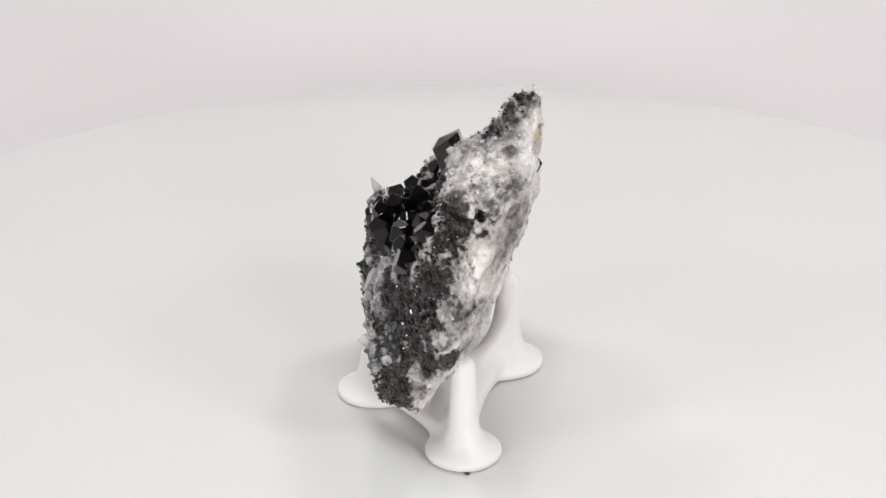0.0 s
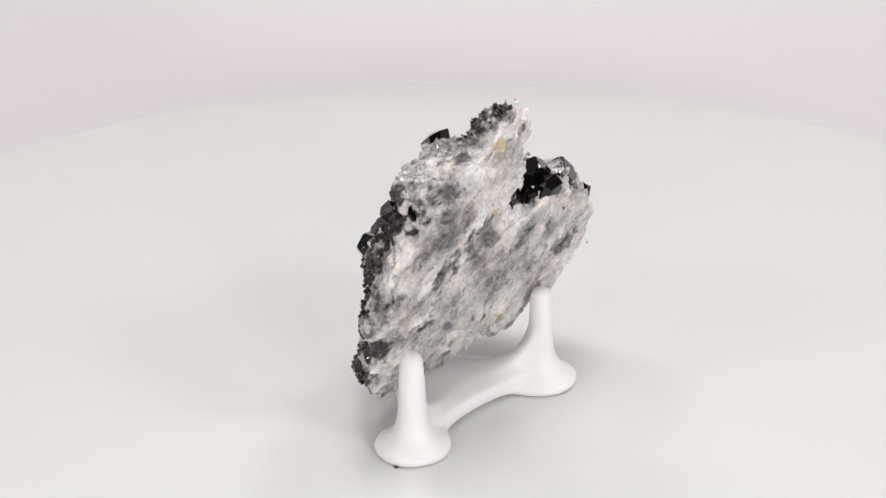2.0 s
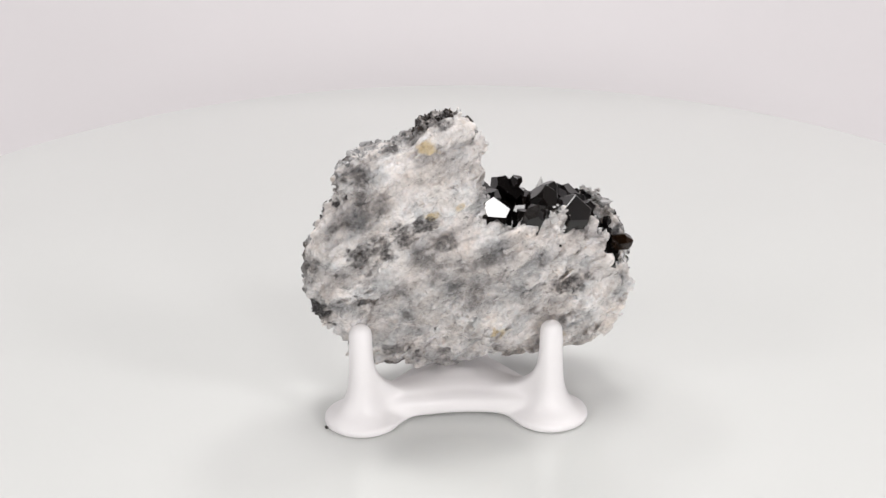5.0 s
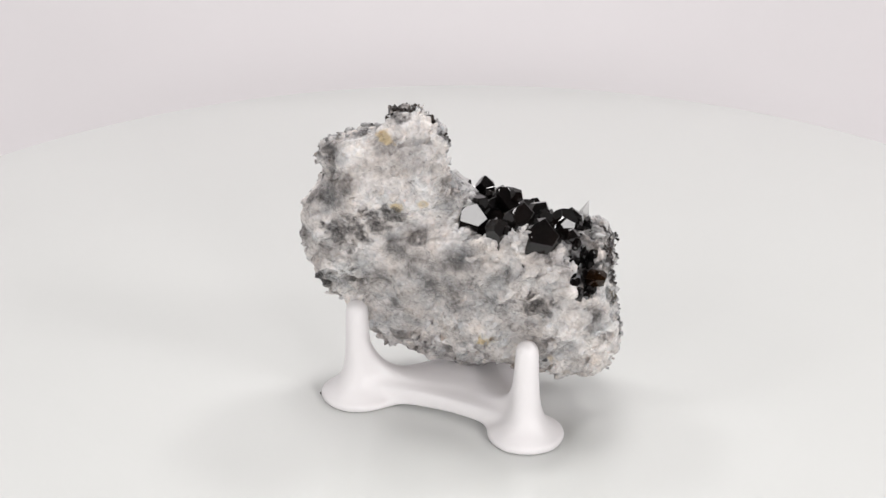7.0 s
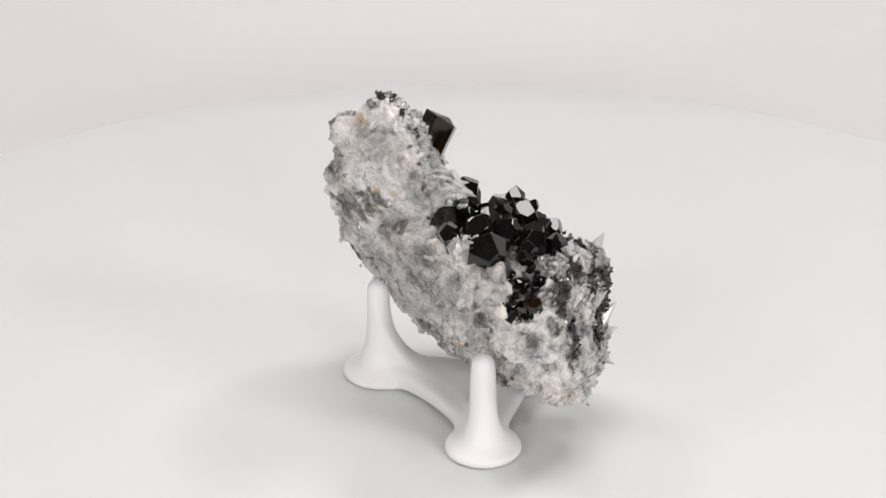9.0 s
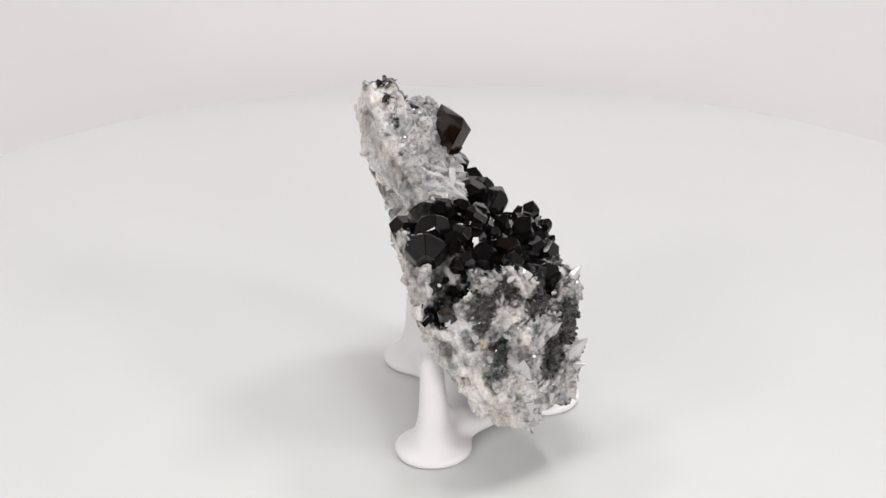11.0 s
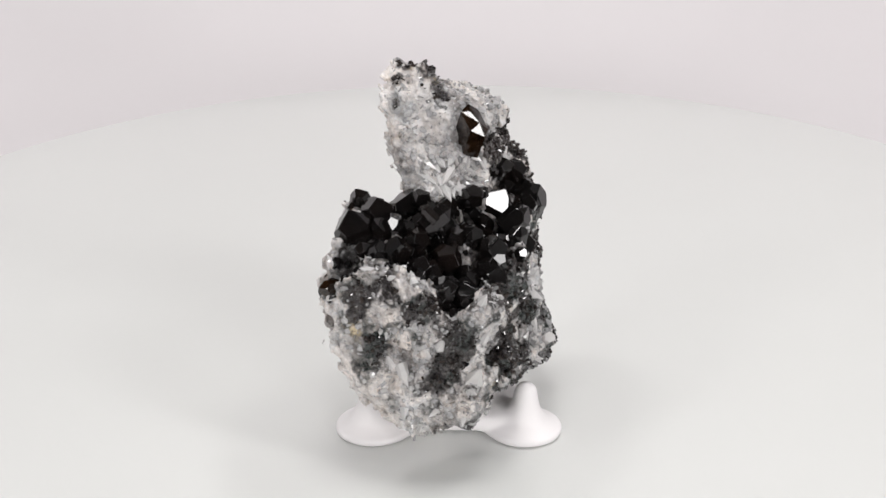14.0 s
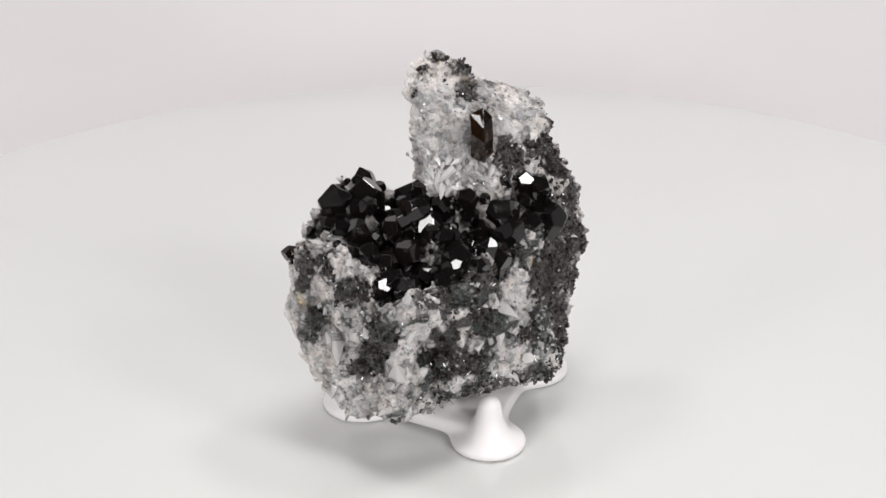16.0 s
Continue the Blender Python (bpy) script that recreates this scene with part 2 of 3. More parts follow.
def build_stand():
    h = 0.5
    lo, hi = np.array([-34.0, -38.0, -1.5]), np.array([26.0, 34.0, 29.0])
    ax = [np.arange(a, b, h, dtype=np.float32) for a, b in zip(lo, hi)]
    X, Y, Z = np.meshgrid(*ax, indexing="ij")

    def smax(a, b, k):
        return 0.5 * (a + b + np.sqrt((a - b) ** 2 + k * k))

    def smin(a, b, k):
        return 0.5 * (a + b - np.sqrt((a - b) ** 2 + k * k))

    cx, cy = -4.6, 2.6
    # a three-cornered plate with slightly hollow sides joins the feet
    side = None
    for (x0, y0, _), (x1, y1, _), out in zip(POSTS, POSTS[1:] + POSTS[:1], (0.2, 3.4, 1.8)):
        d = math.hypot(x1 - x0, y1 - y0)
        ux, uy = (x1 - x0) / d, (y1 - y0) / d
        along = np.clip(((X - x0) * ux + (Y - y0) * uy) / d, 0, 1)
        e = (X - x0) * uy - (Y - y0) * ux - out - (2.8 - out) * (2 * along - 1) ** 2
        side = e if side is None else smax(side, e, 2.0)
    hub = smax(smax(side, Z - 5.4, 1.8), 1.7 - Z, 1.2)
    F = hub
    for x, y, top in POSTS:
        r = np.hypot(X - x, Y - y)
        flare = 2.5 + 6.1 * np.exp(-np.maximum(Z - 1.9, 0) / (2.4 if top > 20 else 1.9)) + 0.02 * (top - Z)
        post = smax(r - flare, -Z, 0.9) * 0.85
        dome = np.sqrt(r * r + np.maximum(Z - (top - 2.6), 0) ** 2) - 2.6
        post = np.maximum(post, dome - 7.0 * step(top - 2.0, top - 4.5, Z))
        d = math.hypot(cx - x, cy - y)
        ux, uy = (cx - x) / d, (cy - y) / d
        u = (X - x) * ux + (Y - y) * uy
        v = np.abs((X - x) * -uy + (Y - y) * ux)
        roof = 5.4 + (top - 9.5) * np.exp(-np.maximum(u, 0) / (4.6 if top > 20 else 2.2))
        arch = 1.9 * step(4.0, 13.0, u)
        wide = 2.2 + 3.4 * step(7.0, d, u) + 3.0 * np.exp(-np.maximum(Z - 1.5, 0) / 2.0)
        web = smax(smax(smax(v - wide, Z - roof, 1.4), arch - Z, 1.0), smax(-u, u - d, 0.5), 0.8) * 0.8
        F = smin(F, smin(post, web, 1.0), 1.6)
    F = smax(F, -Z, 0.2)
    _, V, Qd = skin(F, lo, h)
    for _ in range(4):                                   # soften the moulding
        acc, cnt = np.zeros_like(V), np.zeros(len(V))
        for k in range(4):
            np.add.at(acc, Qd[:, k], V[Qd[:, (k + 1) % 4]] + V[Qd[:, (k + 3) % 4]])
            np.add.at(cnt, Qd[:, k], 2)
        V = 0.5 * V + 0.5 * acc / cnt[:, None]
    V[:, 2] = np.maximum(V[:, 2], 0.0)
    C = V[Qd].mean(1)
    owner = np.zeros(len(Qd), int)
    for k, (x, y, top) in enumerate(POSTS):
        owner[(np.hypot(C[:, 0] - x, C[:, 1] - y) < 5.0) & (C[:, 2] > top * 0.62)] = k + 1
    stand = tagged(new("display_stand"), "white moulded resin display stand with three rounded pegs on flared feet", "display stand")
    for k, name in enumerate(("base", "peg", "peg", "peg")):
        q = Qd[owner == k]
        used, inv = np.unique(q, return_inverse=True)
        me = bpy.data.meshes.new(name)
        me.from_pydata((V[used] * 0.001).tolist(), [], inv.reshape(-1, 4).tolist())
        mesh_part(name, me, M_STAND, stand, smooth=True)
    return stand


# ================= the specimen =================
BACK = np.array([0.893, -0.0996, -0.439])      # the way the broken back of the plate faces
GRAIN = Vector((0.35, 0.65, 0.67)).normalized()   # the way the minerals are drawn out, in the plane of the back
ACROSS = GRAIN.cross(Vector(BACK)).normalized()
FOLIATION = Matrix((ACROSS.cross(GRAIN), ACROSS, GRAIN)).transposed().to_quaternion()
LUMPS = []
SHRINK = 0.38
CLEFTS = ((0.921, -0.191, -0.339, -1.8), (0.998, -0.053, -0.037, 17.0))   # normal, distance


def lump(x, y, z, a, b, c, rx, ry, rz):
    """A blocky boss of the rock: centre and half-axes in millimetres, turn in degrees."""
    LUMPS.append((np.array((x, y, z)), np.array((a, b, c)), np.array(Euler([radians(k) for k in (rx, ry, rz)]).to_matrix())))


def rock_bosses():
    lump(-8.4, 6.2, 15.6, 6.5, 6.7, 18.6, -101, 42, 165)
    lump(-12.8, -5.5, 18.8, 8.2, 17.6, 7.2, 155, 64, 168)
    lump(-3.4, 23.7, 20.4, 11.6, 8.6, 15.5, 123, -33, -51)
    lump(-7.9, -20.1, 21.8, 5.0, 7.5, 16.0, 203, 36, -17)
    lump(-9.6, 25.5, 23.2, 11.3, 9.8, 10.3, 12, -25, 20)
    lump(2.1, 5.2, 26.4, 22.0, 5.3, 7.3, 57, -23, -83)
    lump(1.8, 33.0, 26.7, 8.9, 5.8, 16.1, -168, 33, 45)
    lump(-10.9, 7.1, 26.8, 12.0, 17.7, 13.4, 9, -5, 9)
    lump(-4.8, -3.1, 29.2, 9.8, 17.9, 18.5, 115, 34, -5)
    lump(-1.2, 13.0, 30.0, 16.9, 12.5, 14.4, 163, -28, -86)
    lump(-15.1, 18.5, 33.6, 5.9, 10.4, 15.3, 127, -19, -8)
    lump(6.7, 26.8, 35.6, 8.7, 15.5, 10.6, 89, 28, -17)
    lump(-6.6, -14.0, 36.7, 7.6, 16.1, 15.9, -134, 11, 24)
    lump(-4.5, 27.9, 37.4, 8.9, 17.0, 9.2, -127, -7, -74)
    lump(-1.1, -28.3, 37.6, 4.6, 15.0, 8.7, 74, -19, -182)
    lump(-13.3, 7.5, 38.4, 12.8, 7.7, 14.2, 9, -47, -93)
    lump(1.4, 9.7, 39.0, 22.0, 11.3, 17.8, 138, -6, -99)
    lump(2.0, -9.0, 39.8, 10.3, 22.0, 11.5, -13, -16, 4)
    lump(-9.8, 9.2, 41.6, 12.9, 4.6, 14.9, -59, -56, -40)
    lump(1.5, -26.5, 46.8, 8.8, 12.3, 8.0, 87, 13, -55)
    lump(-3.6, -13.1, 47.9, 9.7, 12.3, 10.9, 18, 54, 28)
    lump(8.5, 25.2, 48.0, 7.3, 9.7, 15.4, 230, -38, 66)
    lump(7.3, -4.7, 48.7, 6.6, 9.9, 18.0, -71, -45, -27)
    lump(15.3, 14.9, 51.4, 4.8, 6.9, 10.9, -61, 15, 10)
    lump(-1.9, 10.6, 52.0, 3.8, 8.9, 5.2, 111, -44, -117)
    lump(4.5, -7.8, 57.7, 5.5, 17.9, 10.2, 107, -52, 173)
    lump(5.2, -18.9, 58.1, 15.7, 12.3, 10.7, 39, 53, -123)
    lump(6.9, -10.6, 66.4, 9.4, 4.8, 10.4, 19, -20, -39)
    lump(8.3, -15.8, 70.4, 5.7, 14.9, 11.0, 43, 121, -163)
    lump(13.7, -7.1, 72.1, 5.5, 8.9, 13.0, -15, 10, -9)
    lump(16.8, 28.3, 44.0, 4.2, 6.0, 8.8, 20, 0, 20)
    lump(18.5, -6.0, 82.0, 3.0, 3.6, 3.4, 0, 20, 30)
    lump(0.5, -26.0, 67.3, 3.0, 5.0, 3.2, 20, 0, 0)
    lump(7.0, 35.4, 40.0, 8.0, 3.0, 9.0, 0, 0, 10)
    lump(3.6, 0.8, 57.0, 4.2, 3.4, 4.8, 0, 0, 0)


ZONES = []


def zone(name, x, y, z, r, amount=1.0):
    """A colour patch on the rock: what it is, where, how wide (millimetres), how strong."""
    ZONES.append((name, np.array((x, y, z), np.float32), r, amount))


def mineral_shade_zones():
    """Patches of other minerals and some painted shade, each given by place and radius in millimetres."""
    for x, y, z, r in ((11, -26, 49, 3.6), (12, -21, 52, 3.2), (14, -18, 56, 3.0), (14, -13, 58, 2.6), (16, 24, 38, 2.8)):
        zone("smoky", x, y, z, 1.35 * r, 0.62)
    # (6, 20, 18) and (5, 21, 15) paint the shade beside a peg into the rock
    for x, y, z, r in ((8, -32, 68, 3.2), (11, -30, 70, 2.2), (6, -36, 47, 1.8), (5, -37, 45, 2.0), (-3, -35, 32, 2.2), (14, -7, 51, 1.8), (14, -5, 51, 1.6), (17, 25, 39, 2.0), (-4, -16, 16, 3.0), (-4, -9, 13, 2.5), (-2, -3, 14, 2.0), (5, -14, 29, 1.8), (4, 8, 16, 2.2), (6, 20, 18, 2.2), (5, 21, 15, 2.0), (-1, -33, 29, 2.0), (-8, -26, 18, 2.5), (13, -11, 84, 3.0)):
        zone("smoky", x, y, z, r, 0.56)
    for x, y, z, r in ((16, -11, 83, 2.5), (10, -13, 80, 2.4), (18, -7, 85, 2.0), (6, -32, 44, 1.4), (11, -30, 51, 1.3), (13, -5, 52, 2.0), (18, 27, 40, 2.0), (13, -27, 71, 3.0), (4, -28, 72, 2.0), (19, -9, 85, 2.5), (-4, -9, 14, 2.5), (-4, -14, 15, 2.5), (5, -30, 35, 1.8), (19, -2, 79, 1.5)):
        zone("smoky", x, y, z, r, 0.56)
    for x, y, z, r in ((13, -17, 53, 3.6), (14, -12, 57, 3.0), (11, -20, 50, 2.5), (17, 24, 39, 3.0)):
        zone("smoky", x, y, z, 1.2 * r, 0.60)
    for x, y, z, r in ((-14, -15, 35, 4.0), (-12, -25, 34, 3.0), (-5, -18, 55, 5.0), (-12, -20, 45, 4.0), (6, 39, 43, 2.5), (0, 36, 49, 3.0), (-4, -13, 65, 3.5), (-2, -23, 64, 3.0), (-21, 6, 47, 3.0)):
        zone("smoky", x, y, z, 1.2 * r, 0.95)
    # greyer patches on the tower
    for x, y, z, r in ((10, -10, 79, 2.5), (12, -19, 77, 2.0), (14, 1, 73, 1.6), (15, 1, 78, 1.4), (9, -9, 79, 2.2), (17, 1, 76, 1.6), (16, -3, 83, 2.0)):
        zone("smoky", x, y, z, r, 0.65)
    for x, y, z, r in ((-9, 33, 45, 4.0), (-7, 37, 44, 3.0), (6, 38, 47, 3.0), (-3, -20, 64, 3.0), (-18, 25, 46, 1.5), (12, -12, 83, 3.5), (16, -6, 85, 2.5), (8, -10, 77, 2.2)):
        zone("smoky", x, y, z, r, 0.80)
    for x, y, z, r in ((-2, -27, 59, 5.0), (1, -28, 64, 4.0), (-6, -29, 49, 5.0), (-10, -24, 37, 4.0), (-11, -22, 27, 3.6), (-15, -22, 16, 4.5), (-5, -36, 38, 3.0), (-2, -35, 31, 2.2), (-16, 0, 46, 3.0), (-17, -9, 39, 2.5), (-19, -8, 25, 2.5), (-6, -31, 28, 2.5)):
        zone("smoky", x, y, z, 1.5 * r, 1.0)
    for x, y, z, r in ((-21, 7, 40, 4.0), (-22, 6, 36, 4.0), (-22, 12, 26, 3.0), (-20, 7, 17, 3.0), (-12, 34, 28, 4.0), (-8, 36, 45, 3.0), (3, 38, 35, 2.5), (-19, 22, 27, 3.0), (-18, 32, 36, 2.5), (-21, 17, 34, 2.5), (-17, -14, 10, 3.0), (-17, -19, 15, 3.0)):
        zone("green", x, y, z, 1.25 * r, 1.0)
    for x, y, z, r in ((-13, 33, 31, 3.5), (-16, 33, 38, 2.5), (-20, 15, 42, 4.0), (-22, 8, 33, 3.0), (-21, 20, 27, 3.5), (-21, 9, 17, 3.0), (4, 40, 32, 2.5), (-1, 38, 25, 1.8), (-18, -14, 11, 2.0)):
        zone("green", x, y, z, 1.25 * r, 0.95)
    # the walls of the pocket
    for x, y, z, r in POCKET:
        zone("smoky", x, y, z, r)
    for x, y, z, r in ((7, 8, 22, 1.3), (16, -11, 60, 1.6), (19, -12, 79, 2.2), (-14, -14, 40, 2.5), (15, -6, 85, 1.6), (-22, 26, 24, 1.4), (7, 40, 36, 2.0)):
        zone("buff", x, y, z, r, 0.80)
    for x, y, z, r in ((7, 9, 23, 1.8), (6, 25, 19, 1.6), (17, -4, 62, 1.8)):
        zone("buff", x, y, z, r, 0.55)
    for x, y, z, r in ((8, 40, 39, 2.5), (-10, 18, 43, 2.0), (-17, 18, 45, 1.5), (11, -11, 80, 1.6)):
        zone("buff", x, y, z, r, 0.65)
    for x, y, z, r in ((-18, -2, 39, 3.2), (-17, -8, 29, 3.0), (-21, -1, 33, 2.0), (-19, 28, 27, 3.0), (-5, 29, 49, 3.5), (-4, 33, 51, 2.5), (-3, -36, 43, 3.0), (-4, -36, 38, 3.0), (-20, 21, 32, 1.5), (-5, 36, 17, 5.0), (0, 39, 25, 4.0), (-11, 35, 16, 4.0), (-2, 37, 31, 3.0), (-20, -6, 22, 3.2), (-19, -6, 40, 3.0), (-17, -8, 29, 2.0), (-9, -27, 24, 2.5), (-5, -24, 16, 2.6)):
        zone("white", x, y, z, 0.9 * r, 0.8)
    for x, y, z, r in ((-1, -36, 43, 4.0), (4, -36, 52, 3.5), (-12, -23, 29, 1.6)):
        zone("white", x, y, z, 0.9 * r, 0.8)
    for x, y, z, r in ((10, -1, 71, 4.0), (7, -4, 68, 5.0), (9, 1, 65, 4.0), (-2, -2, 58, 4.0), (1, 2, 61, 4.0), (1, -21, 72, 4.0), (7, -20, 74, 3.0), (10, -1, 69, 5.0), (15, 1, 72, 3.0), (0, 2, 59, 4.0), (0, -7, 61, 3.0), (7, -23, 74, 3.0)):
        zone("white", x, y, z, r, 0.90)
    for x, y, z, r in ((-4, 35, 51, 3.2), (-16, 25, 46, 2.2), (-7, 35, 31, 3.5), (-5, 38, 20, 5.0), (3, 39, 19, 5.0), (-15, 34, 20, 5.0), (3, 38, 42, 2.2), (-20, 29, 43, 2.6), (8, 40, 33, 3.6), (-18, 30, 28, 3.0), (-21, 5, 39, 2.5), (-23, 10, 30, 2.6)):
        zone("white", x, y, z, 0.9 * r, 0.75)


def rock_field(h):
    lo, hi = np.array([-27.0, -42.0, 4.0]), np.array([25.0, 45.0, 92.0])
    n = np.ceil((hi - lo) / h).astype(int)
    ax = [lo[k] + h * np.arange(n[k]) for k in range(3)]
    acc = np.full(n, 1e-12, np.float64)
    for c, a, R in LUMPS:
        reach = np.sqrt((R * R * a * a).sum(1)) * 1.25 + 4
        s = [slice(max(0, int((c[k] - reach[k] - lo[k]) / h)), min(n[k], int((c[k] + reach[k] - lo[k]) / h) + 2)) for k in range(3)]
        G = np.stack(np.meshgrid(*[ax[k][s[k]] for k in range(3)], indexing="ij"), -1).astype(np.float32)
        L = np.abs((G - c.astype(np.float32)) @ R.astype(np.float32) / a.astype(np.float32))
        q = (L ** 2.6).sum(-1) ** (1 / 2.6)
        d = (q - 1) * a.prod() ** (1 / 3) * 0.85
        acc[tuple(s)] += np.exp(-np.maximum(d, -14) / 1.2)
    F = -1.2 * np.log(acc)
    return F.astype(np.float32), lo, ax


def build_rock(specimen):
    h = 0.37
    F, lo, ax = rock_field(h)
    X, Y, Z = np.meshgrid(*[k.astype(np.float32) for k in ax], indexing="ij", sparse=True)
    for nx, ny, nz, away in CLEFTS:                      # the plate broke off along these planes
        d = nx * X + ny * Y + nz * Z - away
        F = 0.5 * (F + d + np.sqrt((F - d) ** 2 + 1.0)).astype(np.float32)
    solid = F.copy()
    for x, y, z, r in POCKET + ((-3.0, -2.5, 70.5, 5.5),):   # the pocket and the seat of the brown crystal are hollowed out
        c = np.array((x, y, z), float)
        s = [slice(max(0, int((c[k] - 1.5 * r - lo[k]) / h)), int((c[k] + 1.5 * r - lo[k]) / h) + 1) for k in range(3)]
        G = np.meshgrid(*[ax[k][s[k]] for k in range(3)], indexing="ij")
        d = np.sqrt((G[0] - x) ** 2 + (G[1] - y) ** 2 + (G[2] - z) ** 2) / r
        hollow = 3.4 * step(1.45, 0.7, d)
        F[tuple(s)] = np.maximum(F[tuple(s)], np.minimum(F[tuple(s)] + hollow, solid[tuple(s)] + hollow)).astype(np.float32)
    gx, gy, gz = np.gradient(F, h)
    band = np.argwhere(np.abs(F) < 3.2)
    b = tuple(band.T)
    P = (band * h + lo).astype(np.float32)
    nrm = np.stack([gx[b], gy[b], gz[b]], 1)
    nrm /= np.linalg.norm(nrm, axis=1, keepdims=True) + 1e-6
    back = step(-0.05, 0.45, nrm @ BACK.astype(np.float32))
    # the back is split along the foliation; the rest is knobbly with small crystals
    Q = P @ np.array(FOLIATION.to_matrix(), np.float32)
    Q[:, 2] *= 0.55
    Q[:, 0] *= 1.2
    slate = 0.9 * value_noise(Q, 2.6, 5) + 0.5 * value_noise(Q, 1.2, 6) + 0.5 * np.abs(value_noise(P, 4.0, 7))
    d1, g1 = cell_noise(P, 3.0, 8)
    d2, g2 = cell_noise(P, 1.4, 9)
    knob = 1.4 * (0.5 - d1) + 1.2 * (g1 - 0.5) + 0.7 * (0.5 - d2) + 0.45 * (g2 - 0.5) + 1.1 * value_noise(P, 6.0, 10)
    d3, g3 = cell_noise(Q, 2.3, 13)
    d4, g4 = cell_noise(Q, 1.1, 14)
    slate += 1.3 * (g3 - 0.5) + 0.5 * (0.5 - d3) + 0.3 * (g4 - 0.5) + 0.2 * (g2 - 0.5)
    both = 0.7 * value_noise(P, 8.0, 11) + 0.14 * value_noise(P, 0.9, 12)
    F[b] -= back * slate + (1 - back) * (knob - 0.2 - 0.25 * step(30, 20, P[:, 1])) + both - SHRINK
    me, V, Qd = skin(F, lo, h)
    V = V.astype(np.float32)
    # mineral zones, with the shade painted among them
    wob = 0.55 * value_noise(V, 4.0, 20) + 0.40 * value_noise(V, 1.5, 21) + 0.25 * value_noise(V, 0.7, 22)
    for name in ("smoky", "green", "buff"):
        val = np.zeros(len(V), np.float32)
        for kind, c, r, amount in ZONES:
            if kind in (name, "white"):
                d = np.linalg.norm(V - c, axis=1) / r + wob
                f = step(1.5, 0.4, d) * amount
                val = np.maximum(val, f) if kind == name else val * (1 - f)
        if name != "buff":
            # the crystal-bearing side is mottled dark and white
            i = np.clip(((V - lo) / h).astype(int), 0, np.array(F.shape) - 2)
            side = step(0.35, -0.1, np.stack([gx[tuple(i.T)], gy[tuple(i.T)], gz[tuple(i.T)]], 1) @ BACK.astype(np.float32))
            side = side * (0.42 + 0.58 * step(58, 48, V[:, 2])) * (0.75 + 0.25 * step(32, 18, V[:, 1]))
            mott = value_noise(V, 6.5, 30 if name == "green" else 33) * 0.8 + value_noise(V, 2.4, 31) * 0.45
            white = np.zeros(len(V), np.float32)
            for kind, c, r, amount in ZONES:
                if kind == "white":
                    white = np.maximum(white, step(1.5, 0.4, np.linalg.norm(V - c, axis=1) / r + wob) * amount)
            val = np.maximum(val, side * step(-0.24, 0.30, mott) * (1 - 0.7 * white) * 0.85)
            specks = step(0.15, 0.55, value_noise(V, 1.9, 35) * 0.6 + value_noise(V, 6.0, 36) * 0.7)
            val = np.maximum(val, 0.27 * specks * (1 - 0.5 * white))
        at = me.attributes.new(name, "FLOAT", "POINT")
        at.data.foreach_set("value", val.astype(np.float32))
    me.transform(Matrix.Diagonal((0.001, 0.001, 0.001, 1)))
    mesh_part("matrix", me, matrix_material(), specimen, "pale grey milky quartz rock with smoky dark patches")
    # vertex normals of the outer skin, for planting crystals
    nn = np.zeros_like(V)
    fn = np.cross(V[Qd[:, 2]] - V[Qd[:, 0]], V[Qd[:, 3]] - V[Qd[:, 1]])
    for k in range(4):
        np.add.at(nn, Qd[:, k], fn)
    i = np.clip(((V - lo) / h).astype(int), 0, np.array(F.shape) - 1)
    soft = np.stack([gx[tuple(i.T)], gy[tuple(i.T)], gz[tuple(i.T)]], 1)
    soft /= np.linalg.norm(soft, axis=1, keepdims=True) + 1e-6
    return V, soft


def crystal_points(r, length, rng, tip=0.5):
    """Corners of a quartz prism along z: six uneven sides, three broad and three narrow end faces."""
    planes = [((0, 0, -1), 0.0)]
    lean = radians(46 if tip < 1 else 72)
    for k in range(6):
        a = pi / 3 * k + rng.uniform(-0.06, 0.06)
        planes.append(((cos(a), sin(a), 0), r * rng.uniform(0.72, 1.02)))
        high = length + r * (rng.uniform(-0.10, 0.15) if k % 2 else rng.uniform(0.10, 0.75)) * (1 if tip < 1 else 0.4)
        planes.append(((sin(lean) * cos(a), sin(lean) * sin(a), cos(lean)), high * cos(lean)))
    n, d = np.array([p[0] for p in planes]), np.array([p[1] for p in planes])
    trio = np.array(list(itertools.combinations(range(len(planes)), 3)))
    trio = trio[np.abs(np.linalg.det(n[trio])) > 1e-4]
    corner = np.linalg.solve(n[trio], d[trio][..., None])[..., 0]
    inside = (corner @ n.T <= d + 1e-6 * length).all(1)
    return np.unique(corner[inside].round(5), axis=0).tolist()


def hull_bm(bm, pts):
    vs = [bm.verts.new(p) for p in pts]
    res = bmesh.ops.convex_hull(bm, input=vs)
    junk = [g for g in res["geom_interior"] + res["geom_unused"] if isinstance(g, bmesh.types.BMVert)]
    if junk:
        bmesh.ops.delete(bm, geom=list(set(junk)), context="VERTS")


